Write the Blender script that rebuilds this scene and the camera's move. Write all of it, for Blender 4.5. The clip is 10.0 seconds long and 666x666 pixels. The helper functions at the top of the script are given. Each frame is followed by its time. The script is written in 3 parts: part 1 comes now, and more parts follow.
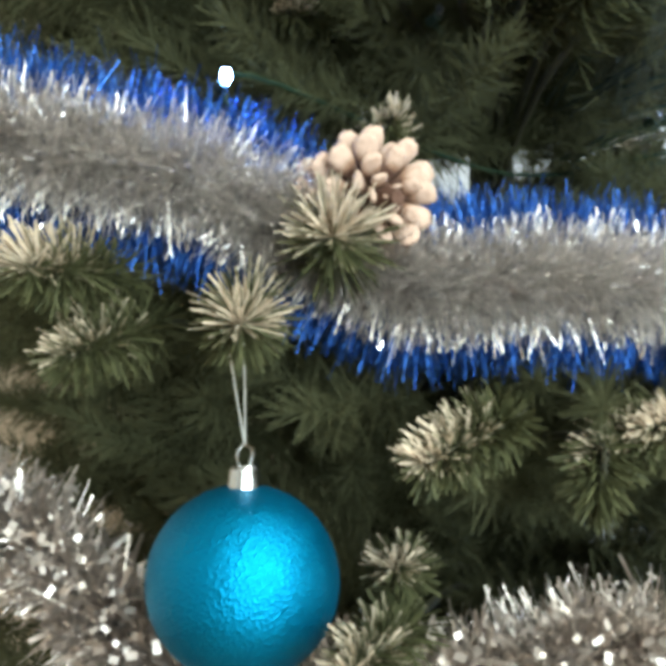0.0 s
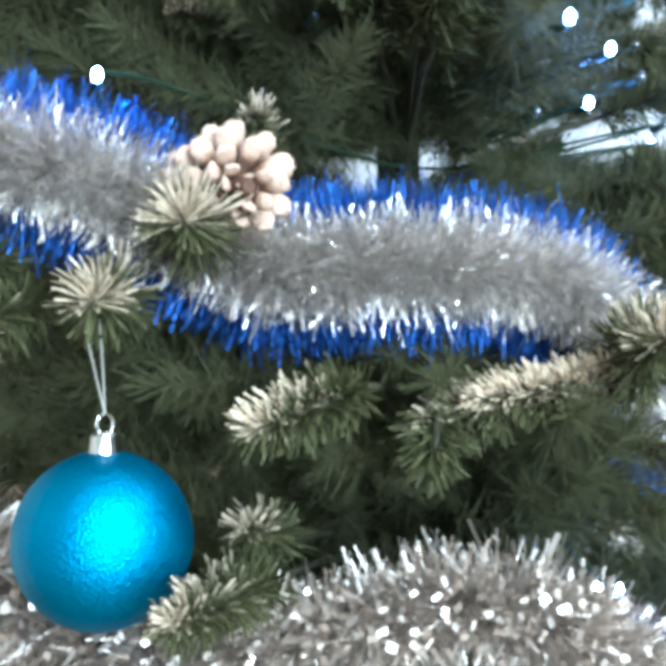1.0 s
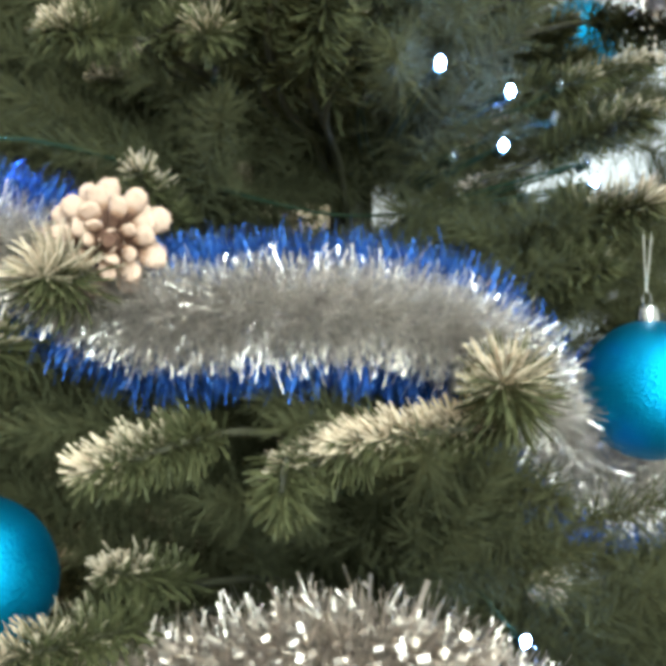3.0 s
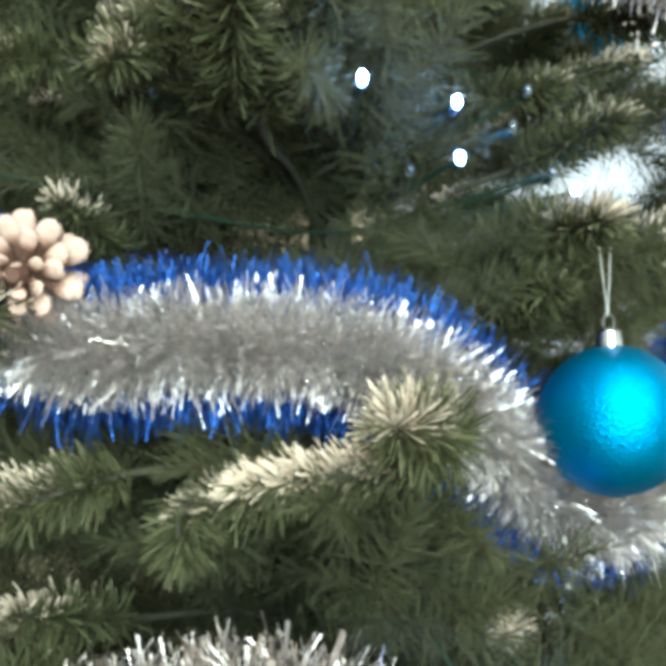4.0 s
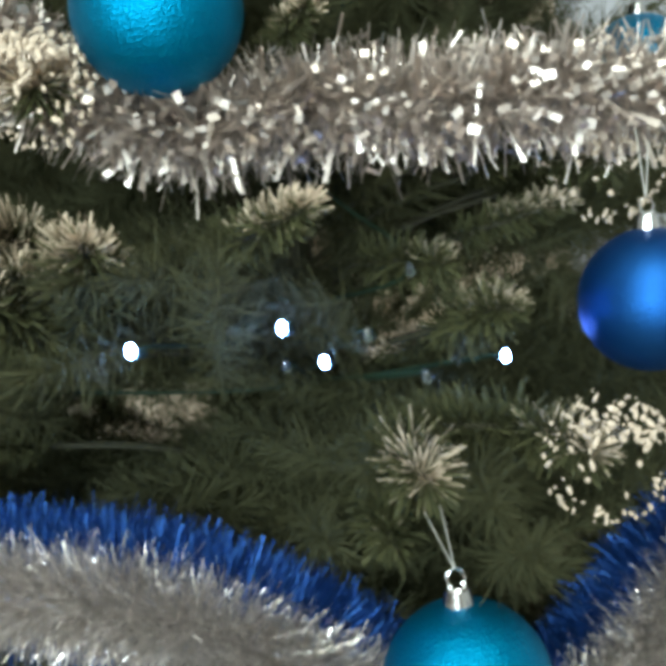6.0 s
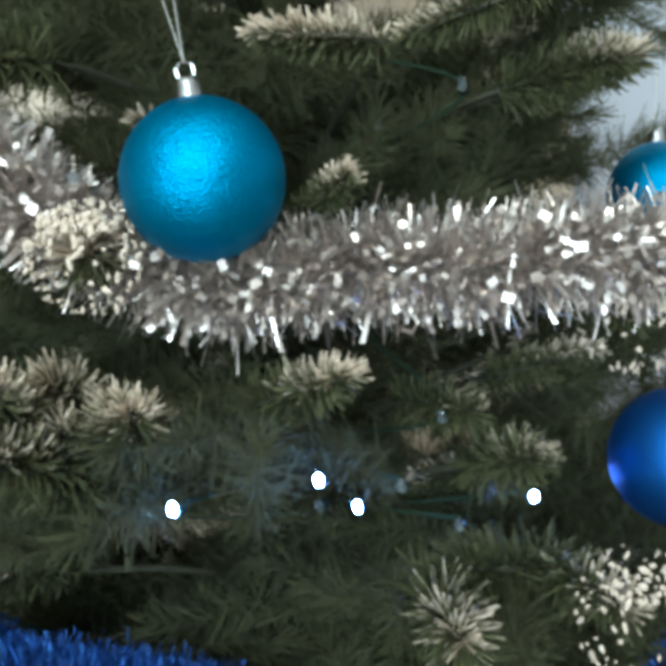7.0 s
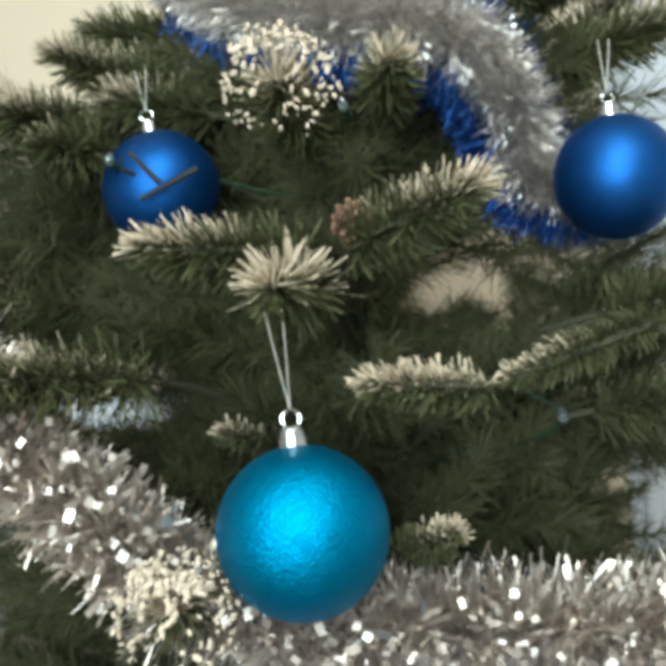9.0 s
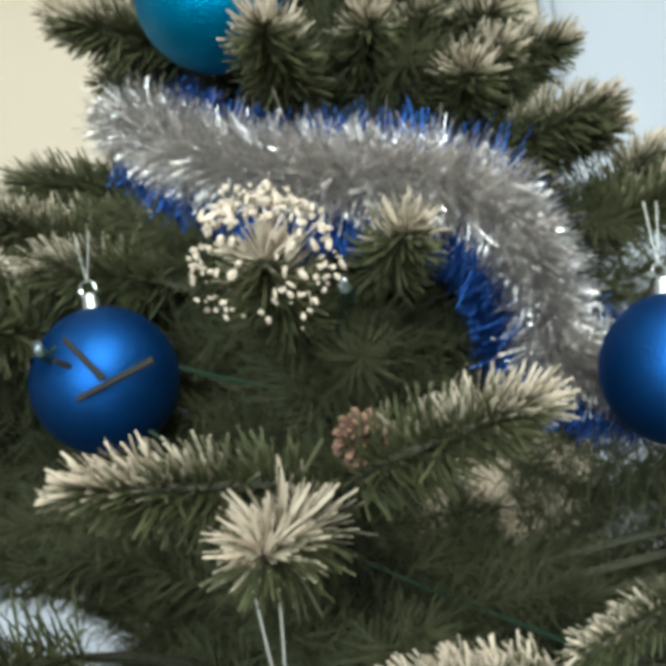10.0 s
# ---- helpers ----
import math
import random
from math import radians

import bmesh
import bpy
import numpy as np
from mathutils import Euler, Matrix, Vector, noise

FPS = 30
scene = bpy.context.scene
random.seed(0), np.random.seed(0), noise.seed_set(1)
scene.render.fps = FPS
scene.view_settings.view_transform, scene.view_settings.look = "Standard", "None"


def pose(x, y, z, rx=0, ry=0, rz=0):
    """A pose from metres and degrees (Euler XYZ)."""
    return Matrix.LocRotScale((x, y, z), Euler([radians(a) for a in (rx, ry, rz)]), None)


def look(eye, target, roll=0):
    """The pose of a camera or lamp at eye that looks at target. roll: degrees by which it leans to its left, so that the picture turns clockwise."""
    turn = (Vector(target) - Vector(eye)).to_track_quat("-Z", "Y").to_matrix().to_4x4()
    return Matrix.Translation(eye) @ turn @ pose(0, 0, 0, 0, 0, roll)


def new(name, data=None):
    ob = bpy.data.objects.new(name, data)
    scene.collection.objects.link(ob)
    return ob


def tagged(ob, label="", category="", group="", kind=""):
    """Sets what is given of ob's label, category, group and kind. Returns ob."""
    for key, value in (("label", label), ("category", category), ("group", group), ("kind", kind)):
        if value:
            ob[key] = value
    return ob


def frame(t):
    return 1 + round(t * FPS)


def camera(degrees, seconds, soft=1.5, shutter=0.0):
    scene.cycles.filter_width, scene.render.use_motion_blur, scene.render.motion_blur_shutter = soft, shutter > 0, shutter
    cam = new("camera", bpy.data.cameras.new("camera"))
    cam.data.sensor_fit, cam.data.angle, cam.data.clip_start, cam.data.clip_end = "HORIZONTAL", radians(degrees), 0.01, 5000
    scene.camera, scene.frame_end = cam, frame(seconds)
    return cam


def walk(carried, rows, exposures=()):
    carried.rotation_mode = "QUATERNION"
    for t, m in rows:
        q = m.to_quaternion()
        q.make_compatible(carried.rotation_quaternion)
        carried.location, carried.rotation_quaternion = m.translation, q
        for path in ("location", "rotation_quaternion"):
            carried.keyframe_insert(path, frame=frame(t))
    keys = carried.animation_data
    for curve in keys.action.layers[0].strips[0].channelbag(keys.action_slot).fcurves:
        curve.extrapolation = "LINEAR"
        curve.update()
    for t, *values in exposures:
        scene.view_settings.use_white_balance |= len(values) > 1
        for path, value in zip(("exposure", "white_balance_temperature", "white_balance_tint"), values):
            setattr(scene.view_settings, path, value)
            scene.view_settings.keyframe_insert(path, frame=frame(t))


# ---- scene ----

# ---------------------------------------------------------------- camera
cam = camera(38.9, 10.0, soft=5.6)

# seconds, place, yaw to the left of +y, pitch up, roll (degrees)
PATH = [
    (0, 0.0292, -0.4215, 1.0922, -20.48, -1.53, 0.14),
    (0.5, 0.0535, -0.4488, 1.0871, -20.12, -1.67, 0.14),
    (1, 0.0820, -0.4763, 1.0833, -20.10, -1.53, 0.13),
    (1.5, 0.0980, -0.4859, 1.0831, -19.75, -1.00, 0.22),
    (2, 0.1242, -0.5034, 1.0845, -18.01, -0.27, -0.18),
    (2.5, 0.1613, -0.5165, 1.0848, -14.84, 0.41, -0.78),
    (2.7, 0.1792, -0.5195, 1.0818, -13.88, 0.83, -0.96),
    (3.8, 0.2614, -0.5159, 1.0884, -8.39, 1.99, -0.64),
    (4, 0.2912, -0.5105, 1.1011, -6.65, 0.97, -1.29),
    (4.5, 0.3836, -0.4859, 1.1358, -1.77, 0.25, -3.03),
    (5, 0.5052, -0.4567, 1.1864, 7.86, -4.16, -4.17),
    (5.2, 0.5383, -0.4454, 1.1999, 10.95, -5.34, -4.12),
    (6.3, 0.5509, -0.4569, 1.3016, 14.10, -6.53, -5.34),
    (6.5, 0.5438, -0.4602, 1.3105, 13.97, -5.79, -5.31),
    (7, 0.5426, -0.4604, 1.3353, 14.13, -3.95, -4.95),
    (7.5, 0.5451, -0.4580, 1.3525, 14.37, -1.30, -4.43),
    (8, 0.5302, -0.4552, 1.3718, 14.68, 0.51, -4.16),
    (8.5, 0.5259, -0.4548, 1.3904, 14.83, 2.98, -3.32),
    (9, 0.5049, -0.4507, 1.4243, 14.51, 6.02, -2.47),
    (9.5, 0.4767, -0.4023, 1.4606, 13.31, 8.90, -2.70),
    (10, 0.4564, -0.3507, 1.4863, 10.38, 13.37, -3.57),
]


def eye_row(t, x, y, z, yaw, pitch, roll):
    a, b = radians(yaw), radians(pitch)
    ahead = Vector((-math.sin(a) * math.cos(b), math.cos(a) * math.cos(b), math.sin(b)))
    eye = Vector((x, y, z))
    return t, look(eye, eye + ahead, roll)


EXPOSURE = [
    (0, 0.14, 6600, 6), (0.5, 0.42, 5800, 5), (1, 0.58, 5600, 6), (1.5, 0.64, 5900, 6), (2.0, 0.50, 6800, 6), (2.5, 0.34, 6900, 4), (4.0, 0.44, 6300, 3), (4.5, 0.54, 6600, 3), (5.2, 0.32, 6900, 6),
    (6.3, -0.46, 6300, 5), (7.0, -0.40, 5900, 5), (7.5, -0.28, 6400, 4), (8, -0.12, 6400, 4), (8.5, -0.06, 6500, 5), (9, -0.30, 6400, 5), (10, -0.34, 6300, 7)]
walk(cam, [eye_row(*row) for row in PATH], EXPOSURE)

# ---------------------------------------------------------------- light
world = bpy.data.worlds.new("world")
scene.world = world
world.use_nodes = True
sky = world.node_tree.nodes.new("ShaderNodeTexSky")
sky.sky_type, sky.sun_disc = "NISHITA", False
sky.sun_elevation, sky.sun_rotation = radians(35), radians(200)
world.node_tree.links.new(sky.outputs[0], world.node_tree.nodes["Background"].inputs[0])
world.node_tree.nodes["Background"].inputs[1].default_value = 0.1


def area_light(name, m, sx, sy, watts, colour):
    d = bpy.data.lights.new(name, "AREA")
    d.shape, d.size, d.size_y, d.energy, d.color = "RECTANGLE", sx, sy, watts, colour
    ob = new(name, d)
    ob.matrix_world = m
    return ob


# daylight in the window opening behind the camera, and the ceiling lamp
area_light("window_light", look((0.40, -2.98, 1.5), (0.4, 0, 1.25)), 1.3, 1.5, 165, (0.80, 0.95, 1.0))
area_light("ceiling_lamp_light", look((0.75, -1.25, 2.5), (0.4, 0.0, 1.25)), 0.55, 0.55, 40, (0.92, 0.98, 0.90))

# ---------------------------------------------------------------- materials


def material(name, rough=0.5, metal=0.0, base=(0.5, 0.5, 0.5)):
    m = bpy.data.materials.new(name)
    m.use_nodes = True
    nt = m.node_tree
    b = nt.nodes["Principled BSDF"]
    b.inputs["Roughness"].default_value, b.inputs["Metallic"].default_value = rough, metal
    b.inputs["Base Color"].default_value = (*base, 1)
    return m, nt, b


def node(nt, kind, **sets):
    n = nt.nodes.new(kind)
    for key, value in sets.items():
        n.inputs[key.replace("_", " ")].default_value = value
    return n


def ramp(nt, stops, source):
    n = nt.nodes.new("ShaderNodeValToRGB")
    while len(n.color_ramp.elements) < len(stops):
        n.color_ramp.elements.new(0.5)
    for e, (p, c) in zip(n.color_ramp.elements, stops):
        e.position, e.color = p, (*c, 1)
    nt.links.new(source, n.inputs[0])
    return n


def noise_of(nt, scale, detail=3.0, stretch=None):
    co = nt.nodes.new("ShaderNodeTexCoord")
    n = node(nt, "ShaderNodeTexNoise", Scale=scale, Detail=detail)
    if stretch:
        mp = nt.nodes.new("ShaderNodeMapping")
        mp.inputs["Scale"].default_value = stretch
        nt.links.new(co.outputs["Object"], mp.inputs[0])
        nt.links.new(mp.outputs[0], n.inputs["Vector"])
    else:
        nt.links.new(co.outputs["Object"], n.inputs["Vector"])
    return n


def bumped(nt, b, source, strength, distance):
    n = node(nt, "ShaderNodeBump", Strength=strength, Distance=distance)
    nt.links.new(source, n.inputs["Height"])
    nt.links.new(n.outputs[0], b.inputs["Normal"])


def needle_material(name, green_a, green_b, frost, gloss=0.25, thin=0.0):
    m, nt, b = material(name, 0.55)
    b.inputs["Specular IOR Level"].default_value = gloss
    geo = nt.nodes.new("ShaderNodeNewGeometry")
    green = ramp(nt, [(0.0, green_a), (1.0, green_b)], geo.outputs["Random Per Island"])
    at = nt.nodes.new("ShaderNodeAttribute")
    at.attribute_name = "frost"
    n = noise_of(nt, 350.0, 2.0)
    add = nt.nodes.new("ShaderNodeMath")
    add.operation = "MULTIPLY_ADD"
    nt.links.new(n.outputs["Fac"], add.inputs[0])
    add.inputs[1].default_value = 0.5
    nt.links.new(at.outputs["Fac"], add.inputs[2])
    fac = ramp(nt, [(0.55, (0, 0, 0)), (0.95, (1, 1, 1))], add.outputs[0])
    mix = nt.nodes.new("ShaderNodeMixRGB")
    nt.links.new(fac.outputs[0], mix.inputs[0])
    nt.links.new(green.outputs[0], mix.inputs[1])
    mix.inputs[2].default_value = (*frost, 1)
    nt.links.new(mix.outputs[0], b.inputs["Base Color"])
    rough = ramp(nt, [(0.0, (0.6,) * 3), (1.0, (0.9,) * 3)], fac.outputs[0])
    nt.links.new(rough.outputs[0], b.inputs["Roughness"])
    if thin:
        back = nt.nodes.new("ShaderNodeBsdfTranslucent")
        nt.links.new(mix.outputs[0], back.inputs["Color"])
        both = node(nt, "ShaderNodeMixShader", Fac=thin)
        nt.links.new(b.outputs[0], both.inputs[1])
        nt.links.new(back.outputs[0], both.inputs[2])
        nt.links.new(both.outputs[0], nt.nodes["Material Output"].inputs["Surface"])
    return m


NEEDLE = needle_material("frosted_needles", (0.050, 0.054, 0.024), (0.098, 0.100, 0.046), (0.64, 0.525, 0.40), 0.2, 0.25)
DARK_NEEDLE = needle_material("green_needles", (0.096, 0.100, 0.054), (0.116, 0.119, 0.064), (0.5, 0.48, 0.4), 0.04, 0.55)

SNOW, nt, b = material("artificial_snow", 0.9)
n = noise_of(nt, 420.0, 4.0)
nt.links.new(ramp(nt, [(0.3, (0.40, 0.32, 0.24)), (0.75, (0.64, 0.53, 0.425))], n.outputs["Fac"]).outputs[0], b.inputs["Base Color"])
bumped(nt, b, n.outputs["Fac"], 0.8, 0.0008)

STEM, nt, b = material("wire_stem", 0.7)
n = noise_of(nt, 260.0, 4.0)
nt.links.new(ramp(nt, [(0.3, (0.022, 0.022, 0.012)), (0.8, (0.060, 0.056, 0.028))], n.outputs["Fac"]).outputs[0], b.inputs["Base Color"])
bumped(nt, b, n.outputs["Fac"], 0.6, 0.0006)

NEAR_BLACK, nt, b = material("near_black", 0.8, 0.0, (0.012, 0.011, 0.008))


def foil(name, lo, hi, rough):
    m, nt, b = material(name, rough, 1.0)
    geo = nt.nodes.new("ShaderNodeNewGeometry")
    nt.links.new(ramp(nt, [(0.0, lo), (1.0, hi)], geo.outputs["Random Per Island"]).outputs[0], b.inputs["Base Color"])
    return m


SILVER = foil("silver_foil", (0.52, 0.48, 0.455), (0.86, 0.81, 0.77), 0.36)
WIDE_SILVER = foil("silver_foil_wide", (0.43, 0.38, 0.345), (0.78, 0.70, 0.64), 0.42)
FLAKE = foil("white_silver_flakes", (0.42, 0.375, 0.345), (0.78, 0.70, 0.65), 0.48)
SPARKLE = foil("bright_silver_foil", (0.25, 0.24, 0.25), (0.92, 0.90, 0.90), 0.26)
BLUE = foil("blue_foil", (0.013, 0.046, 0.20), (0.036, 0.115, 0.37), 0.45)


def bauble_material(name, colour, depth):
    m, nt, b = material(name, 0.47, 0.92, colour)
    co = nt.nodes.new("ShaderNodeTexCoord")
    cells = node(nt, "ShaderNodeTexVoronoi", Scale=640.0, Randomness=0.9)
    nt.links.new(co.outputs["Object"], cells.inputs["Vector"])
    dimple = ramp(nt, [(0.0, (0.55,) * 3), (0.35, (0.0,) * 3), (0.8, (1.0,) * 3)], cells.outputs["Distance"])
    big = noise_of(nt, 40.0, 3.0)
    lo = tuple(c * 0.84 for c in colour)
    nt.links.new(ramp(nt, [(0.3, lo), (0.7, colour)], big.outputs["Fac"]).outputs[0], b.inputs["Base Color"])
    bumped(nt, b, dimple.outputs[0], depth, 0.0006)
    return m


TEAL = bauble_material("teal_satin", (0.0, 0.215, 0.41), 0.42)
ROYAL = bauble_material("royal_blue_satin", (0.009, 0.080, 0.29), 0.2)

CHROME, nt, b = material("silver_cap", 0.22, 1.0, (0.62, 0.63, 0.63))
THREAD, nt, b = material("silver_thread", 0.4, 0.6, (0.72, 0.71, 0.66))

CONE_SCALE, nt, b = material("cone_scale", 0.8)
at = nt.nodes.new("ShaderNodeAttribute")
at.attribute_name = "frost"
n = noise_of(nt, 260.0, 4.0)
add = nt.nodes.new("ShaderNodeMath")
add.operation = "MULTIPLY_ADD"
nt.links.new(n.outputs["Fac"], add.inputs[0])
add.inputs[1].default_value = 0.35
nt.links.new(at.outputs["Fac"], add.inputs[2])
nt.links.new(ramp(nt, [(0.42, (0.075, 0.032, 0.018)), (0.66, (0.24, 0.13, 0.08)), (0.95, (0.46, 0.315, 0.245))], add.outputs[0]).outputs[0], b.inputs["Base Color"])
bumped(nt, b, n.outputs["Fac"], 1.0, 0.0016)


def wall_material(name, colour, grain=60.0):
    m, nt, b = material(name, 0.85)
    n = noise_of(nt, grain, 6.0)
    big = noise_of(nt, 1.8, 3.0)
    lo = tuple(c * 0.92 for c in colour)
    nt.links.new(ramp(nt, [(0.3, lo), (0.7, colour)], big.outputs["Fac"]).outputs[0], b.inputs["Base Color"])
    bumped(nt, b, n.outputs["Fac"], 0.25, 0.002)
    return m


CREAM = wall_material("cream_paint", (0.67, 0.56, 0.435))
COOL = wall_material("cool_white_paint", (0.50, 0.52, 0.57))
PLAIN = wall_material("white_paint", (0.75, 0.73, 0.70))

WOOD, nt, b = material("floor_boards", 0.45)
n = noise_of(nt, 9.0, 6.0, (1.0, 12.0, 1.0))
nt.links.new(ramp(nt, [(0.3, (0.16, 0.09, 0.045)), (0.7, (0.32, 0.20, 0.11))], n.outputs["Fac"]).outputs[0], b.inputs["Base Color"])

LED, nt, b = material("led_glow", 0.3, 0.0, (0.9, 0.95, 1.0))
# deep blue and overdriven: the glow on the foliage stands in for lens haze
b.inputs["Emission Color"].default_value = (0.16, 0.34, 1.0, 1)
b.inputs["Emission Strength"].default_value = 380.0
LED_OFF, nt, b = material("led_clear", 0.12, 0.0, (0.35, 0.4, 0.42))
b.inputs["Transmission Weight"].default_value = 0.9
CABLE, nt, b = material("green_cable", 0.5, 0.0, (0.012, 0.03, 0.016))

# ---------------------------------------------------------------- building helpers


def mesh_of(name, bm, mat):
    me = bpy.data.meshes.new(name)
    bm.to_mesh(me)
    bm.free()
    me.materials.append(mat)
    return me


def part(name, me, parent, label="", kind=""):
    ob = new(name, me)
    ob.parent = parent
    return tagged(ob, label=label, kind=kind)


def block(bm, lo, hi):
    made = bmesh.ops.create_cube(bm, size=1)["verts"]
    for v in made:
        v.co = Vector([lo[k] + (v.co[k] + 0.5) * (hi[k] - lo[k]) for k in range(3)])


def slab(name, lo, hi, mat, bevel=0.0):
    bm = bmesh.new()
    block(bm, lo, hi)
    if bevel:
        bmesh.ops.bevel(bm, geom=bm.edges[:], offset=bevel, segments=2, affect="EDGES")
    return new(name, mesh_of(name, bm, mat))


def tube(bm, points, radii, sides=6):
    """A round rod along points."""
    rings = []
    for k, p in enumerate(points):
        a, c = points[max(k - 1, 0)], points[min(k + 1, len(points) - 1)]
        d = (c - a).normalized()
        u = d.orthogonal().normalized()
        w = d.cross(u)
        r = radii[k] if isinstance(radii, (list, tuple)) else radii
        rings.append([bm.verts.new(p + r * (math.cos(2 * math.pi * i / sides) * u + math.sin(2 * math.pi * i / sides) * w)) for i in range(sides)])
    for one, two in zip(rings, rings[1:]):
        turn = min(range(sides), key=lambda s: sum((one[i].co - two[(i + s) % sides].co).length for i in range(sides)))
        for i in range(sides):
            bm.faces.new((one[i], one[(i + 1) % sides], two[(i + 1 + turn) % sides], two[(i + turn) % sides]))
    bm.faces.new(rings[0][::-1])
    bm.faces.new(rings[-1])


def bend(points, steps=8):
    """A smooth line through the points."""
    p = [Vector(q) for q in points]
    p = [2 * p[0] - p[1], *p, 2 * p[-1] - p[-2]]
    out = []
    for k in range(1, len(p) - 2):
        for s in range(steps):
            t = s / steps
            a, b, c, d = p[k - 1 : k + 3]
            out.append(0.5 * (2 * b + (c - a) * t + (2 * a - 5 * b + 4 * c - d) * t * t + (3 * b - a - 3 * c + d) * t**3))
    return out + [p[-2]]


def along(point, direction, roll=0.0):
    """A pose at point whose z axis runs along direction."""
    return Matrix.Translation(point) @ Vector(direction).to_track_quat("Z", "Y").to_matrix().to_4x4() @ pose(0, 0, 0, 0, 0, roll)


# ---------------------------------------------------------------- room
AXIS = Vector((0.37, 0.17, 0.0))
BACK = 1.0

tagged(slab("floor", (-2.6, -3.2, -0.1), (3.0, 1.1, 0.0), WOOD), "brown wooden floor under the tree", kind="structure")
tagged(slab("ceiling", (-2.6, -3.2, 2.6), (3.0, 1.1, 2.7), PLAIN), "plain white ceiling", kind="structure")
tagged(slab("wall_back", (-2.6, BACK, 0.0), (0.585, BACK + 0.15, 2.6), CREAM), "cream painted wall behind the tree", kind="structure")
tagged(slab("wall_back_white", (0.585, BACK - 0.03, 0.0), (3.0, BACK + 0.15, 2.6), COOL, 0.004), "cool white wall panel beside the cream wall", kind="structure")
tagged(slab("wall_left", (-2.7, -3.2, 0.0), (-2.6, 1.1, 2.6), PLAIN), "plain white wall", kind="structure")
tagged(slab("wall_right", (3.0, -3.2, 0.0), (3.1, 1.1, 2.6), PLAIN), "plain white wall", kind="structure")
bm = bmesh.new()
for lo, hi in (((-2.6, -3.2, 0), (-0.28, -3.05, 2.6)), ((1.08, -3.2, 0), (3.0, -3.05, 2.6)), ((-0.28, -3.2, 0), (1.08, -3.05, 0.72)), ((-0.28, -3.2, 2.28), (1.08, -3.05, 2.6))):
    block(bm, lo, hi)
tagged(new("wall_front", mesh_of("wall_front", bm, PLAIN)), "white wall with a window opening", kind="structure")
bm = bmesh.new()
tube(bm, [Vector((0.574, BACK - 0.012, 0.0)), Vector((0.574, BACK - 0.012, 2.6))], 0.012, 10)
tagged(new("trim", mesh_of("trim", bm, COOL)), "grey-white corner trim strip", kind="structure")
tagged(slab("wall_panel", (-0.62, BACK - 0.02, 1.12), (-0.06, BACK - 0.002, 1.50), COOL, 0.003), "pale grey panel on the cream wall", "panel", kind="structure")

# ---------------------------------------------------------------- tree


def needle_mesh(name, length, count, reach, seed, frost, mat, open_end=False, width=0.0011, above=None, plain=False):
    """Needles round a stem that runs up z from 0 to length, frosted towards the tip."""
    rng = np.random.default_rng(seed)
    s = np.sort(rng.random(count)) ** 0.85
    phi = rng.random(count) * 2 * np.pi
    lean = np.radians(68 - 34 * s**3 + rng.normal(0, 15, count))
    tip = s > 0.95
    lean[tip] = np.radians(rng.uniform(3, 78 if open_end else 40, tip.sum()))
    size = reach * rng.uniform(0.55, 1.2, count) * (1 - 0.32 * s**4)
    radial = np.stack([np.cos(phi), np.sin(phi), 0 * phi], 1)
    up = np.array([0, 0, 1.0])
    d = np.sin(lean)[:, None] * radial + np.cos(lean)[:, None] * up
    base = np.stack([0 * s, 0 * s, s * length], 1)
    side = np.cross(d, rng.normal(size=(count, 3)))
    side /= np.linalg.norm(side, axis=1)[:, None]
    curl = rng.normal(0, 0.10, (count, 1)) * np.cross(d, side) + 0.10 * up
    lit = np.ones(count) if above is None else np.clip(0.72 + 0.75 * (d @ np.array(above)), 0.15, 1.15)
    coat = 1 + (0.0 if plain else 0.5) * np.clip(frost * lit - 0.45, 0, 1) * rng.random(count)
    side = side * coat[:, None]
    levels = ((0, 0.9), (1.0, 0.5)) if plain else ((0, 0.7), (0.4, 1.0), (0.8, 1.0), (1.0, 0.62))
    per = 2 * len(levels)
    verts = np.empty((count, per, 3))
    for k, (f, w) in enumerate(levels):
        mid = base + (size * f)[:, None] * d + (size * f * f)[:, None] * curl
        verts[:, 2 * k] = mid - side * width * 0.5 * w
        verts[:, 2 * k + 1] = mid + side * width * 0.5 * w
    faces = np.array([[0, 1, 3, 2], [2, 3, 5, 4], [4, 5, 7, 6]])[: len(levels) - 1]
    idx = (np.arange(count)[:, None, None] * per + faces[None]).reshape(-1, 4)
    me = bpy.data.meshes.new(name)
    me.from_pydata(verts.reshape(-1, 3).tolist(), [], idx.tolist())
    rise = np.repeat([g**1.1 for g, _ in levels], 2)[None]
    if open_end:
        rise = np.maximum(rise, 0.75 * (s > 0.9)[:, None])
    level = rise * (frost * (0.15 + 0.85 * s**1.4 if frost < 1.18 else 0.62 + 0.38 * s) * rng.uniform(0.5, 1.15, count) * lit)[:, None]
    me.attributes.new("frost", "FLOAT", "POINT").data.foreach_set("value", level.ravel().astype(np.float32))
    me.materials.append(mat)
    return me


TREE = tagged(new("christmas_tree"), "tall artificial green fir tree with snow-frosted branch tips", "christmas tree")
TREE.location = AXIS


def tree_part(name, me, m, parent=None, label="", kind=""):
    ob = new(name, me)
    ob.parent = parent or TREE
    ob.matrix_basis = m
    return tagged(ob, label=label, kind=kind)


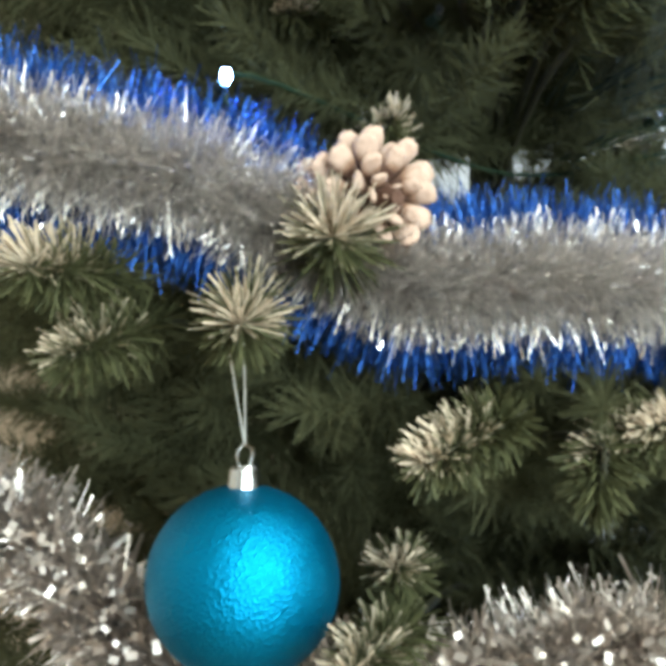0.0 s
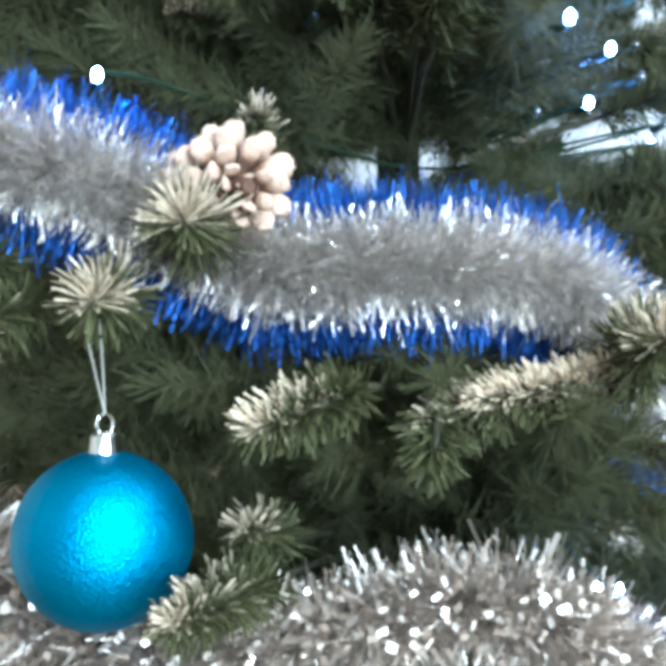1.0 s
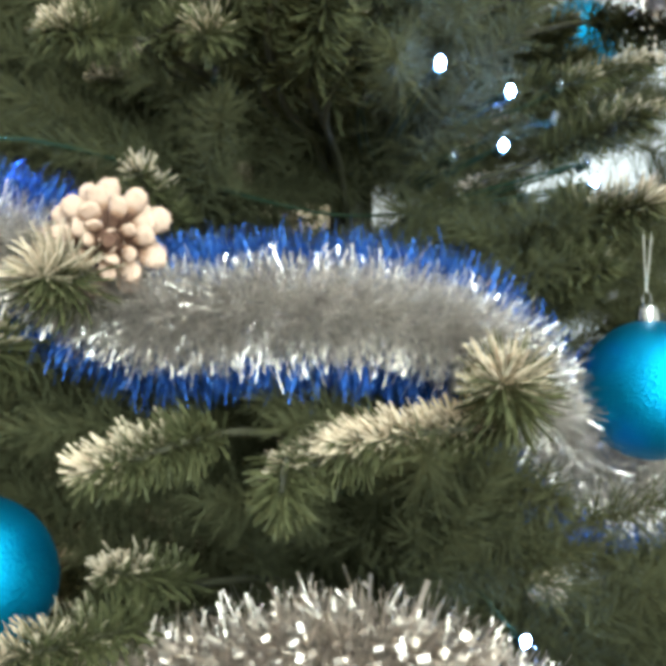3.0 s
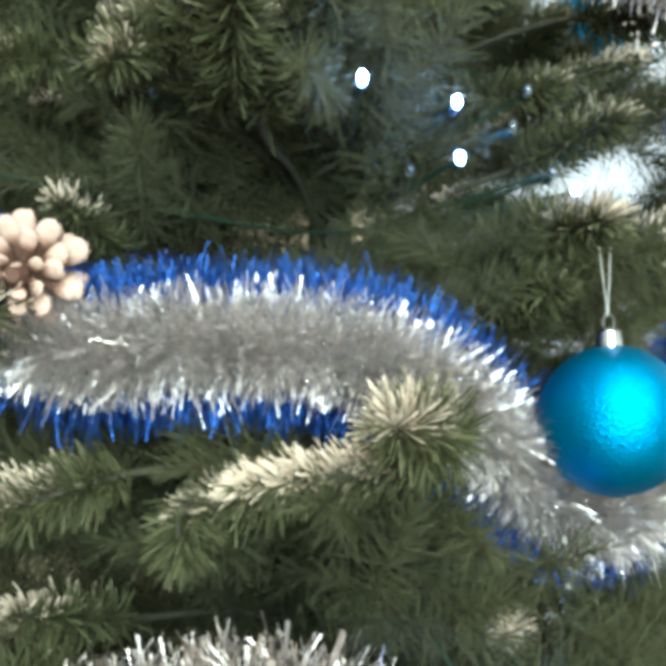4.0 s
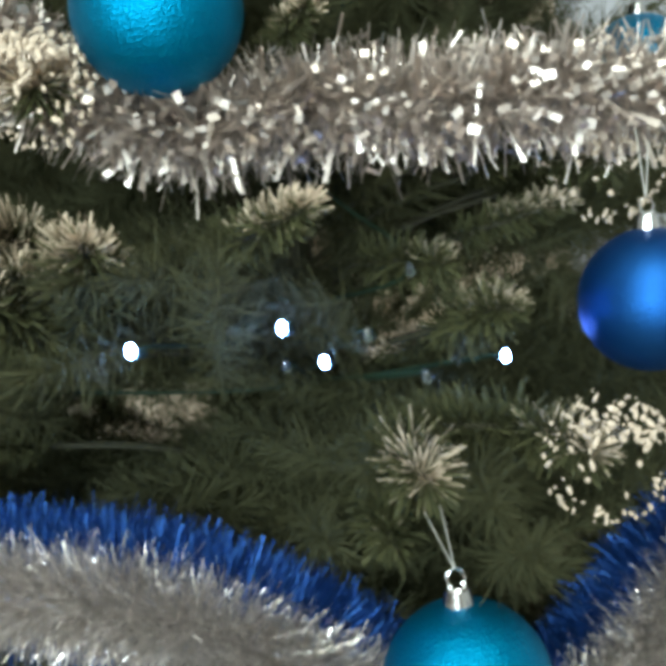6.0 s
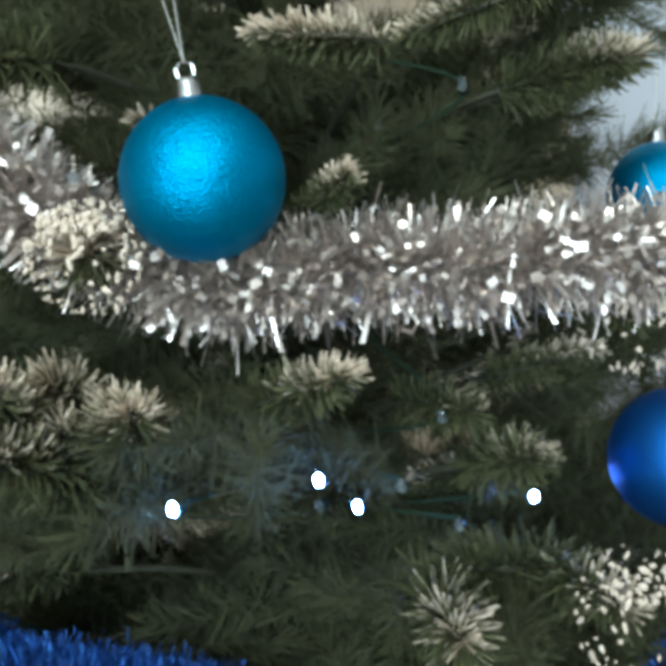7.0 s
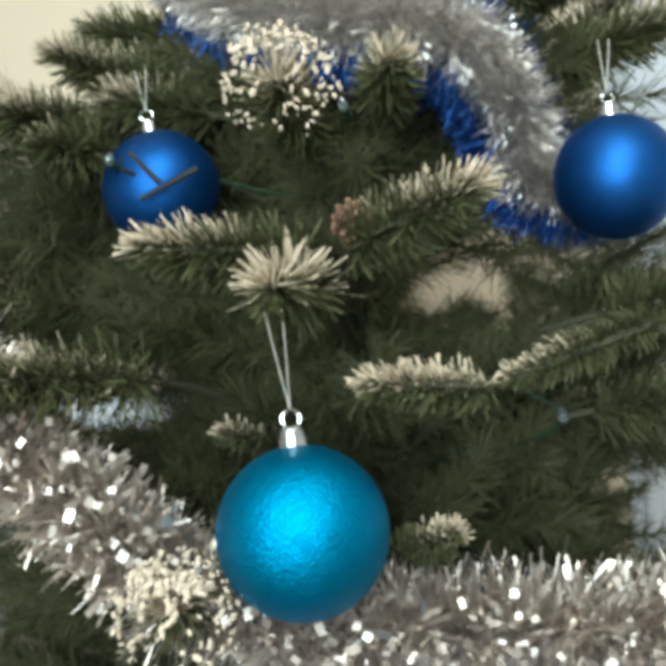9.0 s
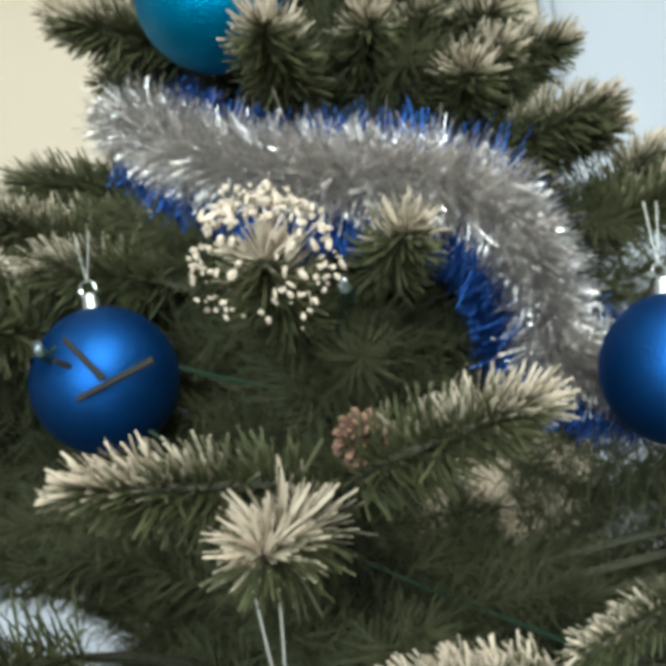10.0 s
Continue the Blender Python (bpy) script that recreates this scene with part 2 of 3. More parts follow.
bm = bmesh.new()
tube(bm, [Vector((0, 0, 0.03)), Vector((0, 0, 1.2)), Vector((0, 0, 2.2))], [0.018, 0.016, 0.008], 12)
tree_part("trunk", mesh_of("trunk", bm, STEM), Matrix(), label="brown wire-wrapped trunk pole")
for k in range(3):
    bm = bmesh.new()
    a = 2 * math.pi * k / 3 + 0.4
    tube(bm, bend([(0, 0, 0.16), (0.15 * math.cos(a), 0.15 * math.sin(a), 0.10), (0.28 * math.cos(a), 0.28 * math.sin(a), 0.012)]), 0.011, 8)
    tree_part("stand_leg", mesh_of("stand_leg", bm, STEM), Matrix(), label="thin metal stand leg")


def reach_at(z):
    """The tree's radius at a height."""
    return 0.03 + 0.245 * max(0.0, 2.32 - z) + 0.06 * min(1.0, max(0.0, (1.75 - z) / 0.4))


ROD_ENDS = [(0.269, 0.021, 1.586), (0.284, 0.028, 1.568), (0.272, 0.028, 1.560), (0.306, 0.031, 1.575)]
HANG = [  # bauble centres
    (0.130, -0.046, 0.979), (0.495, -0.032, 1.060), (0.382, -0.044, 1.381), (0.612, 0.270, 1.369),
    (0.267, 0.068, 1.576), (0.533, 0.092, 1.560), (0.590, 0.016, 1.230), (0.332, 0.054, 1.766),
]
# courses of the four garlands over the branches
LINE_A = [(-0.03, 0.03, 1.165), (0.037, 0.005, 1.163), (0.081, -0.001, 1.154), (0.126, -0.008, 1.146), (0.175, -0.012, 1.122), (0.215, -0.022, 1.103), (0.267, -0.036, 1.105), (0.334, -0.047, 1.102),
     (0.380, -0.046, 1.090), (0.415, -0.034, 1.066), (0.445, -0.012, 1.038), (0.475, 0.003, 1.014), (0.515, 0.016, 1.000), (0.564, 0.054, 1.018), (0.599, 0.074, 1.055), (0.64, 0.12, 1.085)]
LINE_B = [(0.195, -0.045, 1.475), (0.228, -0.056, 1.440), (0.258, -0.056, 1.412), (0.287, -0.050, 1.386), (0.320, -0.038, 1.358), (0.373, -0.026, 1.331), (0.434, -0.012, 1.334), (0.494, -0.002, 1.330),
     (0.554, 0.019, 1.331), (0.589, 0.038, 1.328), (0.64, 0.08, 1.335)]
LINE_C = [(-0.02, 0.11, 1.000), (0.037, 0.074, 0.985), (0.066, 0.052, 0.966), (0.094, 0.020, 0.936), (0.15, -0.015, 0.915), (0.232, -0.050, 0.923), (0.279, -0.068, 0.937), (0.327, -0.080, 0.935), (0.365, -0.080, 0.915), (0.41, -0.06, 0.885)]
LINE_D = [(0.245, 0.160, 1.752), (0.268, 0.115, 1.732), (0.305, 0.085, 1.696), (0.357, 0.065, 1.670), (0.410, 0.057, 1.656), (0.446, 0.072, 1.650), (0.470, 0.100, 1.632), (0.479, 0.120, 1.609), (0.485, 0.142, 1.580), (0.53, 0.16, 1.57)]

# the near branches: tip, where it comes from, needle length, count, frost, end seen open
HERO = [
    # round the first bauble and the cone
    ((0.120, -0.080, 1.085), (0.150, 0.020, 1.090), 0.027, 170, 1.0, True),
    ((0.160, -0.071, 1.121), (0.198, 0.028, 1.122), 0.034, 260, 0.95, True),
    ((0.180, -0.106, 1.032), (0.248, -0.068, 1.046), 0.021, 300, 0.95, True),
    ((0.262, -0.088, 1.022), (0.335, -0.070, 1.046), 0.026, 230, 0.9, False),
    ((0.285, -0.094, 1.040), (0.385, -0.088, 1.048), 0.022, 420, 1.25, False),
    ((0.354, -0.150, 1.071), (0.400, -0.060, 1.056), 0.030, 240, 0.85, True),
    ((0.145, -0.118, 0.960), (0.215, -0.030, 0.948), 0.022, 230, 0.8, True),
    ((0.188, -0.070, 0.985), (0.235, 0.020, 0.955), 0.024, 190, 0.8, False),
    ((0.040, -0.050, 1.108), (0.100, 0.030, 1.105), 0.026, 200, 0.95, True),
    ((0.052, -0.045, 1.070), (0.110, 0.030, 1.085), 0.028, 220, 0.75, False),
    ((0.205, -0.030, 1.182), (0.235, 0.060, 1.160), 0.022, 170, 0.8, False),
    # between the first and the second bauble
    ((0.490, -0.060, 1.164), (0.455, 0.040, 1.160), 0.028, 190, 0.85, True),
    ((0.564, -0.010, 1.160), (0.510, 0.080, 1.165), 0.024, 200, 0.9, True),
    ((0.345, -0.085, 1.288), (0.315, 0.000, 1.225), 0.032, 260, 0.7, False),
    ((0.300, -0.060, 1.300), (0.280, 0.020, 1.240), 0.032, 240, 0.7, False),
    ((0.470, -0.050, 1.130), (0.440, 0.050, 1.130), 0.028, 180, 0.35, False),
    # under and over the wide silver garland
    ((0.357, -0.098, 1.284), (0.330, 0.000, 1.245), 0.025, 230, 0.95, False),
    ((0.310, -0.080, 1.275), (0.290, 0.010, 1.235), 0.028, 220, 0.8, False),
    ((0.455, -0.070, 1.290), (0.385, -0.010, 1.268), 0.022, 220, 1.0, False),
    ((0.452, -0.034, 1.381), (0.415, 0.010, 1.362), 0.016, 170, 1.0, False),
    ((0.330, -0.074, 1.350), (0.320, 0.010, 1.360), 0.026, 230, 1.05, True),
    ((0.576, 0.045, 1.298), (0.535, 0.110, 1.325), 0.026, 220, 1.0, True),
    ((0.500, 0.020, 1.255), (0.440, 0.080, 1.255), 0.024, 180, 0.5, False),
    ((0.530, 0.000, 1.235), (0.480, 0.080, 1.215), 0.028, 190, 0.6, False),
    ((0.245, -0.100, 1.452), (0.290, 0.000, 1.455), 0.026, 220, 0.9, True),
    # round the third bauble
    ((0.379, -0.076, 1.487), (0.372, 0.030, 1.500), 0.028, 170, 1.05, True),
    ((0.406, -0.042, 1.446), (0.464, 0.000, 1.441), 0.018, 260, 1.1, False),
    ((0.466, 0.010, 1.444), (0.545, 0.060, 1.474), 0.018, 280, 0.85, False),
    ((0.307, -0.068, 1.512), (0.380, 0.000, 1.512), 0.026, 270, 1.0, False),
    ((0.476, -0.036, 1.535), (0.395, 0.010, 1.515), 0.028, 280, 1.0, False),
    ((0.600, 0.060, 1.500), (0.520, 0.090, 1.480), 0.028, 240, 0.8, False),
    ((0.600, 0.100, 1.440), (0.510, 0.110, 1.430), 0.028, 240, 0.7, False),
    # the upper part
    ((0.371, -0.030, 1.598), (0.365, 0.060, 1.590), 0.028, 170, 1.0, True),
    ((0.180, 0.110, 1.678), (0.270, 0.120, 1.660), 0.032, 300, 0.85, False),
    ((0.215, 0.070, 1.640), (0.290, 0.100, 1.630), 0.030, 280, 0.9, False),
    ((0.150, 0.100, 1.610), (0.250, 0.110, 1.600), 0.032, 280, 0.8, False),
    ((0.368, 0.000, 1.712), (0.362, 0.100, 1.725), 0.026, 260, 0.95, True),
    ((0.425, 0.000, 1.610), (0.400, 0.090, 1.620), 0.024, 190, 0.95, True),
    ((0.235, 0.060, 1.775), (0.310, 0.120, 1.770), 0.030, 300, 0.95, False),
    ((0.440, 0.060, 1.745), (0.400, 0.140, 1.740), 0.028, 260, 0.7, False),
    ((0.480, 0.070, 1.725), (0.420, 0.140, 1.720), 0.030, 300, 0.85, False),
    ((0.530, 0.095, 1.700), (0.440, 0.140, 1.690), 0.028, 300, 0.9, False),
    ((0.590, 0.110, 1.660), (0.500, 0.130, 1.640), 0.030, 300, 0.85, False),
    ((0.330, 0.060, 1.815), (0.360, 0.140, 1.800), 0.030, 260, 0.9, False),
    ((0.425, 0.050, 1.805), (0.385, 0.140, 1.790), 0.030, 260, 0.9, False),
    ((0.514, 0.115, 1.748), (0.455, 0.148, 1.742), 0.028, 240, 0.9, False),
    ((0.536, 0.130, 1.702), (0.470, 0.160, 1.700), 0.028, 240, 0.95, False),
    ((0.472, 0.078, 1.748), (0.435, 0.130, 1.752), 0.026, 220, 0.95, True),
    ((0.457, 0.050, 1.702), (0.440, 0.120, 1.712), 0.024, 220, 0.9, True),
    ((0.210, 0.100, 1.806), (0.290, 0.122, 1.780), 0.030, 280, 1.0, False),
    ((0.244, 0.098, 1.752), (0.300, 0.130, 1.768), 0.024, 200, 0.8, False),
    ((0.552, 0.135, 1.694), (0.510, 0.165, 1.650), 0.028, 240, 0.8, False),
    ((0.175, 0.126, 1.716), (0.260, 0.150, 1.702), 0.030, 300, 0.6, False),
    ((0.411, 0.055, 1.738), (0.392, 0.130, 1.748), 0.026, 220, 0.9, True),
    ((0.300, -0.115, 1.305), (0.275, -0.035, 1.250), 0.026, 220, 0.95, False),
    ((0.298, -0.124, 1.272), (0.300, -0.020, 1.236), 0.030, 260, 0.7, False),
    ((0.560, 0.050, 1.282), (0.490, 0.080, 1.264), 0.018, 180, 0.9, False),
    ((0.588, 0.066, 1.434), (0.530, 0.130, 1.434), 0.026, 220, 0.9, False),
    ((0.602, 0.072, 1.492), (0.530, 0.130, 1.490), 0.028, 240, 0.85, False),
    ((0.160, -0.045, 1.242), (0.205, 0.010, 1.262), 0.024, 200, 0.8, False),
    ((0.236, -0.064, 1.236), (0.260, 0.000, 1.268), 0.024, 200, 0.8, False),
    ((0.268, -0.046, 1.276), (0.215, 0.040, 1.262), 0.026, 220, 0.85, False),
    ((0.294, -0.068, 1.290), (0.262, 0.010, 1.258), 0.030, 240, 0.9, False),
    ((0.215, 0.000, 1.590), (0.240, 0.070, 1.602), 0.028, 200, 0.5, False),
    ((0.316, 0.096, 1.271), (0.372, 0.151, 1.305), 0.022, 180, 1.0, False),
    ((0.204, 0.120, 1.282), (0.250, 0.170, 1.300), 0.024, 180, 1.0, False),
    ((0.441, 0.200, 1.208), (0.497, 0.205, 1.264), 0.016, 200, 1.15, False),
    ((0.500, 0.205, 1.268), (0.570, 0.210, 1.303), 0.016, 200, 1.15, False),
    ((0.458, 0.010, 1.176), (0.520, 0.060, 1.160), 0.030, 220, 0.25, False),
    ((0.196, 0.044, 1.668), (0.250, 0.110, 1.650), 0.028, 220, 0.9, False),
    ((0.266, -0.100, 1.001), (0.276, -0.086, 1.036), 0.024, 120, 0.3, False),
    ((0.542, 0.130, 1.338), (0.500, 0.170, 1.305), 0.030, 220, 0.4, False),
    ((0.562, 0.140, 1.318), (0.515, 0.190, 1.290), 0.028, 220, 0.4, False),
    ((0.311, 0.030, 1.429), (0.340, 0.090, 1.415), 0.016, 110, 1.0, False),
    ((0.180, 0.070, 1.254), (0.230, 0.120, 1.262), 0.018, 130, 1.0, False),
    ((0.433, 0.100, 1.198), (0.490, 0.140, 1.204), 0.018, 130, 1.0, False),
    ((0.435, -0.020, 0.946), (0.470, 0.050, 0.930), 0.016, 130, 1.1, True),
    ((0.182, 0.014, 1.622), (0.215, 0.095, 1.620), 0.030, 240, 0.8, False),
]

rng = random.Random(11)
for tip, root, reach, count, frost, open_end in HERO:
    tip, root = Vector(tip), Vector(root)
    tip = tip + (root - tip).normalized() * reach * (0.35 if open_end else 0.6)
    reach *= 0.9 if open_end else 0.78
    run = (tip - root).length
    hub = Vector((AXIS.x, AXIS.y, root.z - 0.06))
    line = bend([hub, hub.lerp(root, 0.55) + Vector((0, 0, 0.01)), root, tip], 5)
    bm = bmesh.new()
    tube(bm, [p - AXIS for p in line], [0.0022] * (len(line) - 6) + [0.0018] * 6, 6)
    stem = tree_part("branch", mesh_of("branch", bm, STEM), Matrix(), label="wire branch with frosted needle tip" if frost > 0.6 else "wire branch with green needles")
    m = along(root - AXIS, tip - root, rng.uniform(0, 360))
    above = m.to_3x3().inverted() @ Vector((0, 0, 1))
    me = needle_mesh("needles", run * 1.02, int(count * 3.6), reach, rng.randrange(9999), frost * 1.15, NEEDLE, open_end, above=above)
    tree_part("needles", me, m, stem)

# openings in the foliage through which the wall shows: where, and from where they are clear
GAPS = [
    ((0.391, 0.250, 1.194), [(0.06, -0.455, 1.086), (0.09, -0.481, 1.083), (0.161, -0.517, 1.085)], 0.007),
    ((0.410, 0.250, 1.198), [(0.06, -0.455, 1.086), (0.09, -0.481, 1.083), (0.161, -0.517, 1.085)], 0.006),
    ((0.625, 0.250, 1.243), [(0.06, -0.455, 1.086), (0.09, -0.481, 1.083), (0.161, -0.517, 1.085)], 0.013),
    ((0.600, 0.250, 1.238), [(0.161, -0.517, 1.085), (0.26, -0.516, 1.09), (0.384, -0.486, 1.136)], 0.002),
    ((0.612, 0.250, 1.230), [(0.26, -0.516, 1.09), (0.384, -0.486, 1.136)], 0.001),
    ((0.536, 0.268, 1.300), [(0.291, -0.51, 1.101), (0.384, -0.486, 1.136), (0.505, -0.457, 1.186), (0.538, -0.445, 1.20)], -0.005),
    ((0.437, 0.250, 1.217), [(0.291, -0.51, 1.101), (0.384, -0.486, 1.136)], -0.003),
    ((0.460, 0.250, 1.243), [(0.505, -0.457, 1.186), (0.538, -0.445, 1.20)], -0.003),
    ((0.540, 0.267, 1.228), [(0.291, -0.51, 1.101), (0.384, -0.486, 1.136), (0.505, -0.457, 1.186), (0.538, -0.445, 1.20)], -0.004),
    ((0.400, 0.250, 1.530), [(0.545, -0.458, 1.352), (0.537, -0.456, 1.365), (0.526, -0.455, 1.390)], 0.008),
    ((0.436, 0.250, 1.530), [(0.545, -0.458, 1.352), (0.537, -0.456, 1.365), (0.526, -0.455, 1.390)], 0.006),
    ((0.288, 0.282, 1.535), [(0.477, -0.40, 1.46), (0.456, -0.35, 1.486)], 0.008),
    ((0.351, 0.250, 1.250), [(0.545, -0.458, 1.352), (0.537, -0.456, 1.365), (0.530, -0.455, 1.372)], 0.008),
    ((0.223, 0.250, 1.157), [(0.505, -0.457, 1.186), (0.538, -0.445, 1.20)], 0.006),
    ((0.256, 0.250, 1.219), [(0.505, -0.457, 1.186), (0.538, -0.445, 1.20)], 0.004),
    ((0.139, 0.250, 1.447), [(0.456, -0.35, 1.486)], 0.016),
    ((0.205, 0.250, 1.140), [(0.505, -0.457, 1.186), (0.538, -0.445, 1.20)], 0.002),
    ((0.612, 0.270, 1.369), [(0.544, -0.46, 1.31), (0.543, -0.46, 1.335), (0.545, -0.458, 1.352)], 0.024),
    ((0.590, 0.270, 1.372), [(0.544, -0.46, 1.31), (0.543, -0.46, 1.335), (0.545, -0.458, 1.352), (0.530, -0.455, 1.372)], 0.012),
    ((0.622, 0.300, 1.450), [(0.543, -0.46, 1.335), (0.545, -0.458, 1.352)], 0.012),
]


def clear_of_gaps(p, extra=0.013):
    for at, eyes, r in GAPS:
        for eye in eyes:
            a, b = Vector(eye), Vector(at)
            d = (b - a).normalized()
            if ((p - a) - (p - a).dot(d) * d).length < r + extra:
                return False
    return True


KEEP = [(Vector(p), 0.058) for p in HANG]
for course, r in ((LINE_A, 0.042), (LINE_B, 0.036), (LINE_C, 0.040), (LINE_D, 0.036)):
    KEEP += [(p, r) for p in bend(course, 3)]
KEEP += [(Vector((0.200, -0.020, 1.143)), 0.045)]
KEEP += [(Vector(tip), 0.016) for tip, *_ in HERO]
KEEP += [(Vector((0.435, 0.195, 1.205)).lerp(Vector((0.575, 0.20, 1.305)), k / 6), 0.020) for k in range(7)]
OUTSIDE = []
for p, r in KEEP:
    near = min((Vector(row[1:4]) for row in PATH), key=lambda e: (e - p).length)
    OUTSIDE.append((p, (near - p).normalized(), r))


def behind_ornaments(p):
    """Whether a place lies clear of the ornaments and of the air in front of them."""
    for at, way, r in OUTSIDE:
        d = p - at
        f = d.dot(way)
        if f > -0.012 and (d - f * way).length < r:
            return False
    return True


# the rest of the foliage: sprays set round the trunk, row over row
sprays = [needle_mesh("spray", 0.12, 340, 0.024, 40 + k, 0.06, DARK_NEEDLE, False, 0.0008, plain=True) for k in range(6)]
rng = random.Random(5)
inner, placed = [], 0
for k in range(5200):
    z = 0.72 + 1.55 * rng.random() ** 1.15
    a = rng.random() * 2 * math.pi
    deep = rng.random() < 0.16
    far = reach_at(z) * (0.10 + 0.15 * rng.random()) if deep else reach_at(z) * (0.22 + 0.56 * rng.random() ** 0.7)
    out = Vector((math.cos(a), math.sin(a), 0))
    if out.y > 0.75 and rng.random() < 0.25:
        continue
    if out.y > -0.45 and z < 1.66:
        far *= 1.22
    tip = AXIS + out * far + Vector((0, 0, z))
    way = (out + Vector((rng.gauss(0, 0.35), rng.gauss(0, 0.35), 0.15 + rng.gauss(0, 0.3)))).normalized()
    root = tip - way * 0.12
    if not all(clear_of_gaps(q) and behind_ornaments(q) for q in (root.lerp(tip, f) for f in (0.0, 0.25, 0.5, 0.75, 1.0, 1.15))):
        continue
    m = along(root - AXIS, way, rng.uniform(0, 360))
    front = out.y < 0.2 and 0.9 < z < 1.85 and far > 0.62 * reach_at(z)
    if front and placed < 230:
        tree_part("spray", sprays[k % 6], m)
        placed += 1
    else:
        inner.append((k % 6, m))

for lo, hi, side, many in (((0.52, 0.12, 1.14), (0.70, 0.44, 1.44), 1, 190), ((0.03, -0.01, 1.40), (0.24, 0.32, 1.67), -1, 260),
                           ((0.26, 0.08, 1.08), (0.48, 0.30, 1.52), 1, 150), ((0.24, 0.08, 1.08), (0.46, 0.30, 1.52), -1, 150), ((0.56, 0.14, 1.33), (0.68, 0.24, 1.46), 1, 60), ((-0.02, 0.12, 1.05), (0.22, 0.40, 1.42), -1, 200),
                           ((0.50, 0.08, 1.28), (0.59, 0.22, 1.38), 1, 160), ((0.34, 0.02, 1.12), (0.46, 0.15, 1.26), 1, 140), ((0.28, 0.02, 1.12), (0.40, 0.15, 1.26), -1, 140)):
    for k in range(many):
        tip = Vector([rng.uniform(lo[i], hi[i]) for i in range(3)])
        way = Vector((side * rng.uniform(0.3, 1.0), rng.uniform(-0.7, 0.3), rng.uniform(-0.1, 0.45))).normalized()
        root = tip - way * 0.12
        if all(clear_of_gaps(q, 0.012) and behind_ornaments(q) for q in (root.lerp(tip, f) for f in (0.0, 0.25, 0.5, 0.75, 1.0, 1.15))):
            inner.append((k % 6, along(root - AXIS, way, rng.uniform(0, 360))))

blocks_v, blocks_f, blocks_a, start = [], [], [], 0
plain = []
for me in sprays:
    v = np.empty(len(me.vertices) * 3, np.float32)
    me.vertices.foreach_get("co", v)
    a = np.empty(len(me.vertices), np.float32)
    me.attributes["frost"].data.foreach_get("value", a)
    f = np.empty(len(me.loops), np.int32)
    me.loops.foreach_get("vertex_index", f)
    plain.append((v.reshape(-1, 3), a, f.reshape(-1, 4)))
for k, m in inner:
    v, a, f = plain[k]
    mat = np.array(m)
    blocks_v.append(v @ mat[:3, :3].T + mat[:3, 3])
    blocks_a.append(a)
    blocks_f.append(f + start)
    start += len(v)
verts, faces = np.concatenate(blocks_v), np.concatenate(blocks_f)
me = bpy.data.meshes.new("inner_foliage")
me.vertices.add(len(verts))
me.vertices.foreach_set("co", verts.astype(np.float32).ravel())
me.loops.add(faces.size)
me.loops.foreach_set("vertex_index", faces.astype(np.int32).ravel())
me.polygons.add(len(faces))
me.polygons.foreach_set("loop_start", np.arange(0, faces.size, 4, dtype=np.int32))
me.update(calc_edges=True)
me.attributes.new("frost", "FLOAT", "POINT").data.foreach_set("value", np.concatenate(blocks_a))
me.materials.append(DARK_NEEDLE)
tree_part("inner_foliage", me, Matrix(), label="dense dark green needles", kind="stuff")

# thin near-black rods that cross in front of the deep blue bauble
for ends in (ROD_ENDS[:2], ROD_ENDS[2:], ((0.262, 0.026, 1.578), (0.300, 0.090, 1.560))):
    bm = bmesh.new()
    tube(bm, [Vector(p) - AXIS for p in ends], [0.0014, 0.0018], 6)
    tree_part("thin_rod", mesh_of("thin_rod", bm, NEAR_BLACK), Matrix(), label="thin near-black rod")

# ---------------------------------------------------------------- snow clumps on some tips


def snow_cluster(at, way, spread, count, seed):
    """Lumps of sprayed snow on the needle ends of one tip."""
    rng = random.Random(seed)
    bm = bmesh.new()
    for k in range(count):
        t = rng.random()
        r = spread * (0.15 + 0.95 * math.sqrt(t))
        a = rng.random() * 2 * math.pi
        if math.sin(a) < 0.2 and t < 0.55 and rng.random() < 0.8:
            a = math.pi * rng.uniform(0.15, 0.85)
        p = Vector((r * math.cos(a), r * math.sin(a), spread * (0.75 - 1.0 * t * t) + rng.gauss(0, 0.003)))
        size = rng.uniform(0.0005, 0.0014) * (1.3 - 0.4 * t)
        made = bmesh.ops.create_icosphere(bm, subdivisions=1, radius=size)["verts"]
        tall = Vector((rng.uniform(0.7, 1.3), rng.uniform(0.7, 1.3), rng.uniform(0.9, 2.8)))
        turn = Euler((rng.uniform(0, 3), rng.uniform(0, 3), 0)).to_matrix()
        for v in made:
            v.co = turn @ Vector([v.co[i] * tall[i] * rng.uniform(0.8, 1.2) for i in range(3)]) + p
    me = mesh_of("snow_clumps", bm, SNOW)
    tree_part("snow_clumps", me, along(Vector(at) - AXIS, way), label="clumps of white artificial snow", kind="stuff")


snow_cluster((0.370, -0.016, 1.598), (0.10, -0.9, 0.42), 0.027, 240, 1)
snow_cluster((0.566, -0.005, 1.160), (0.2, -0.95, 0.25), 0.029, 140, 2)
snow_cluster((0.330, -0.066, 1.350), (0.1, -0.95, 0.1), 0.025, 260, 3)
snow_cluster((0.575, 0.050, 1.298), (0.2, -0.95, 0.0), 0.028, 200, 4)

# ---------------------------------------------------------------- tinsel garlands


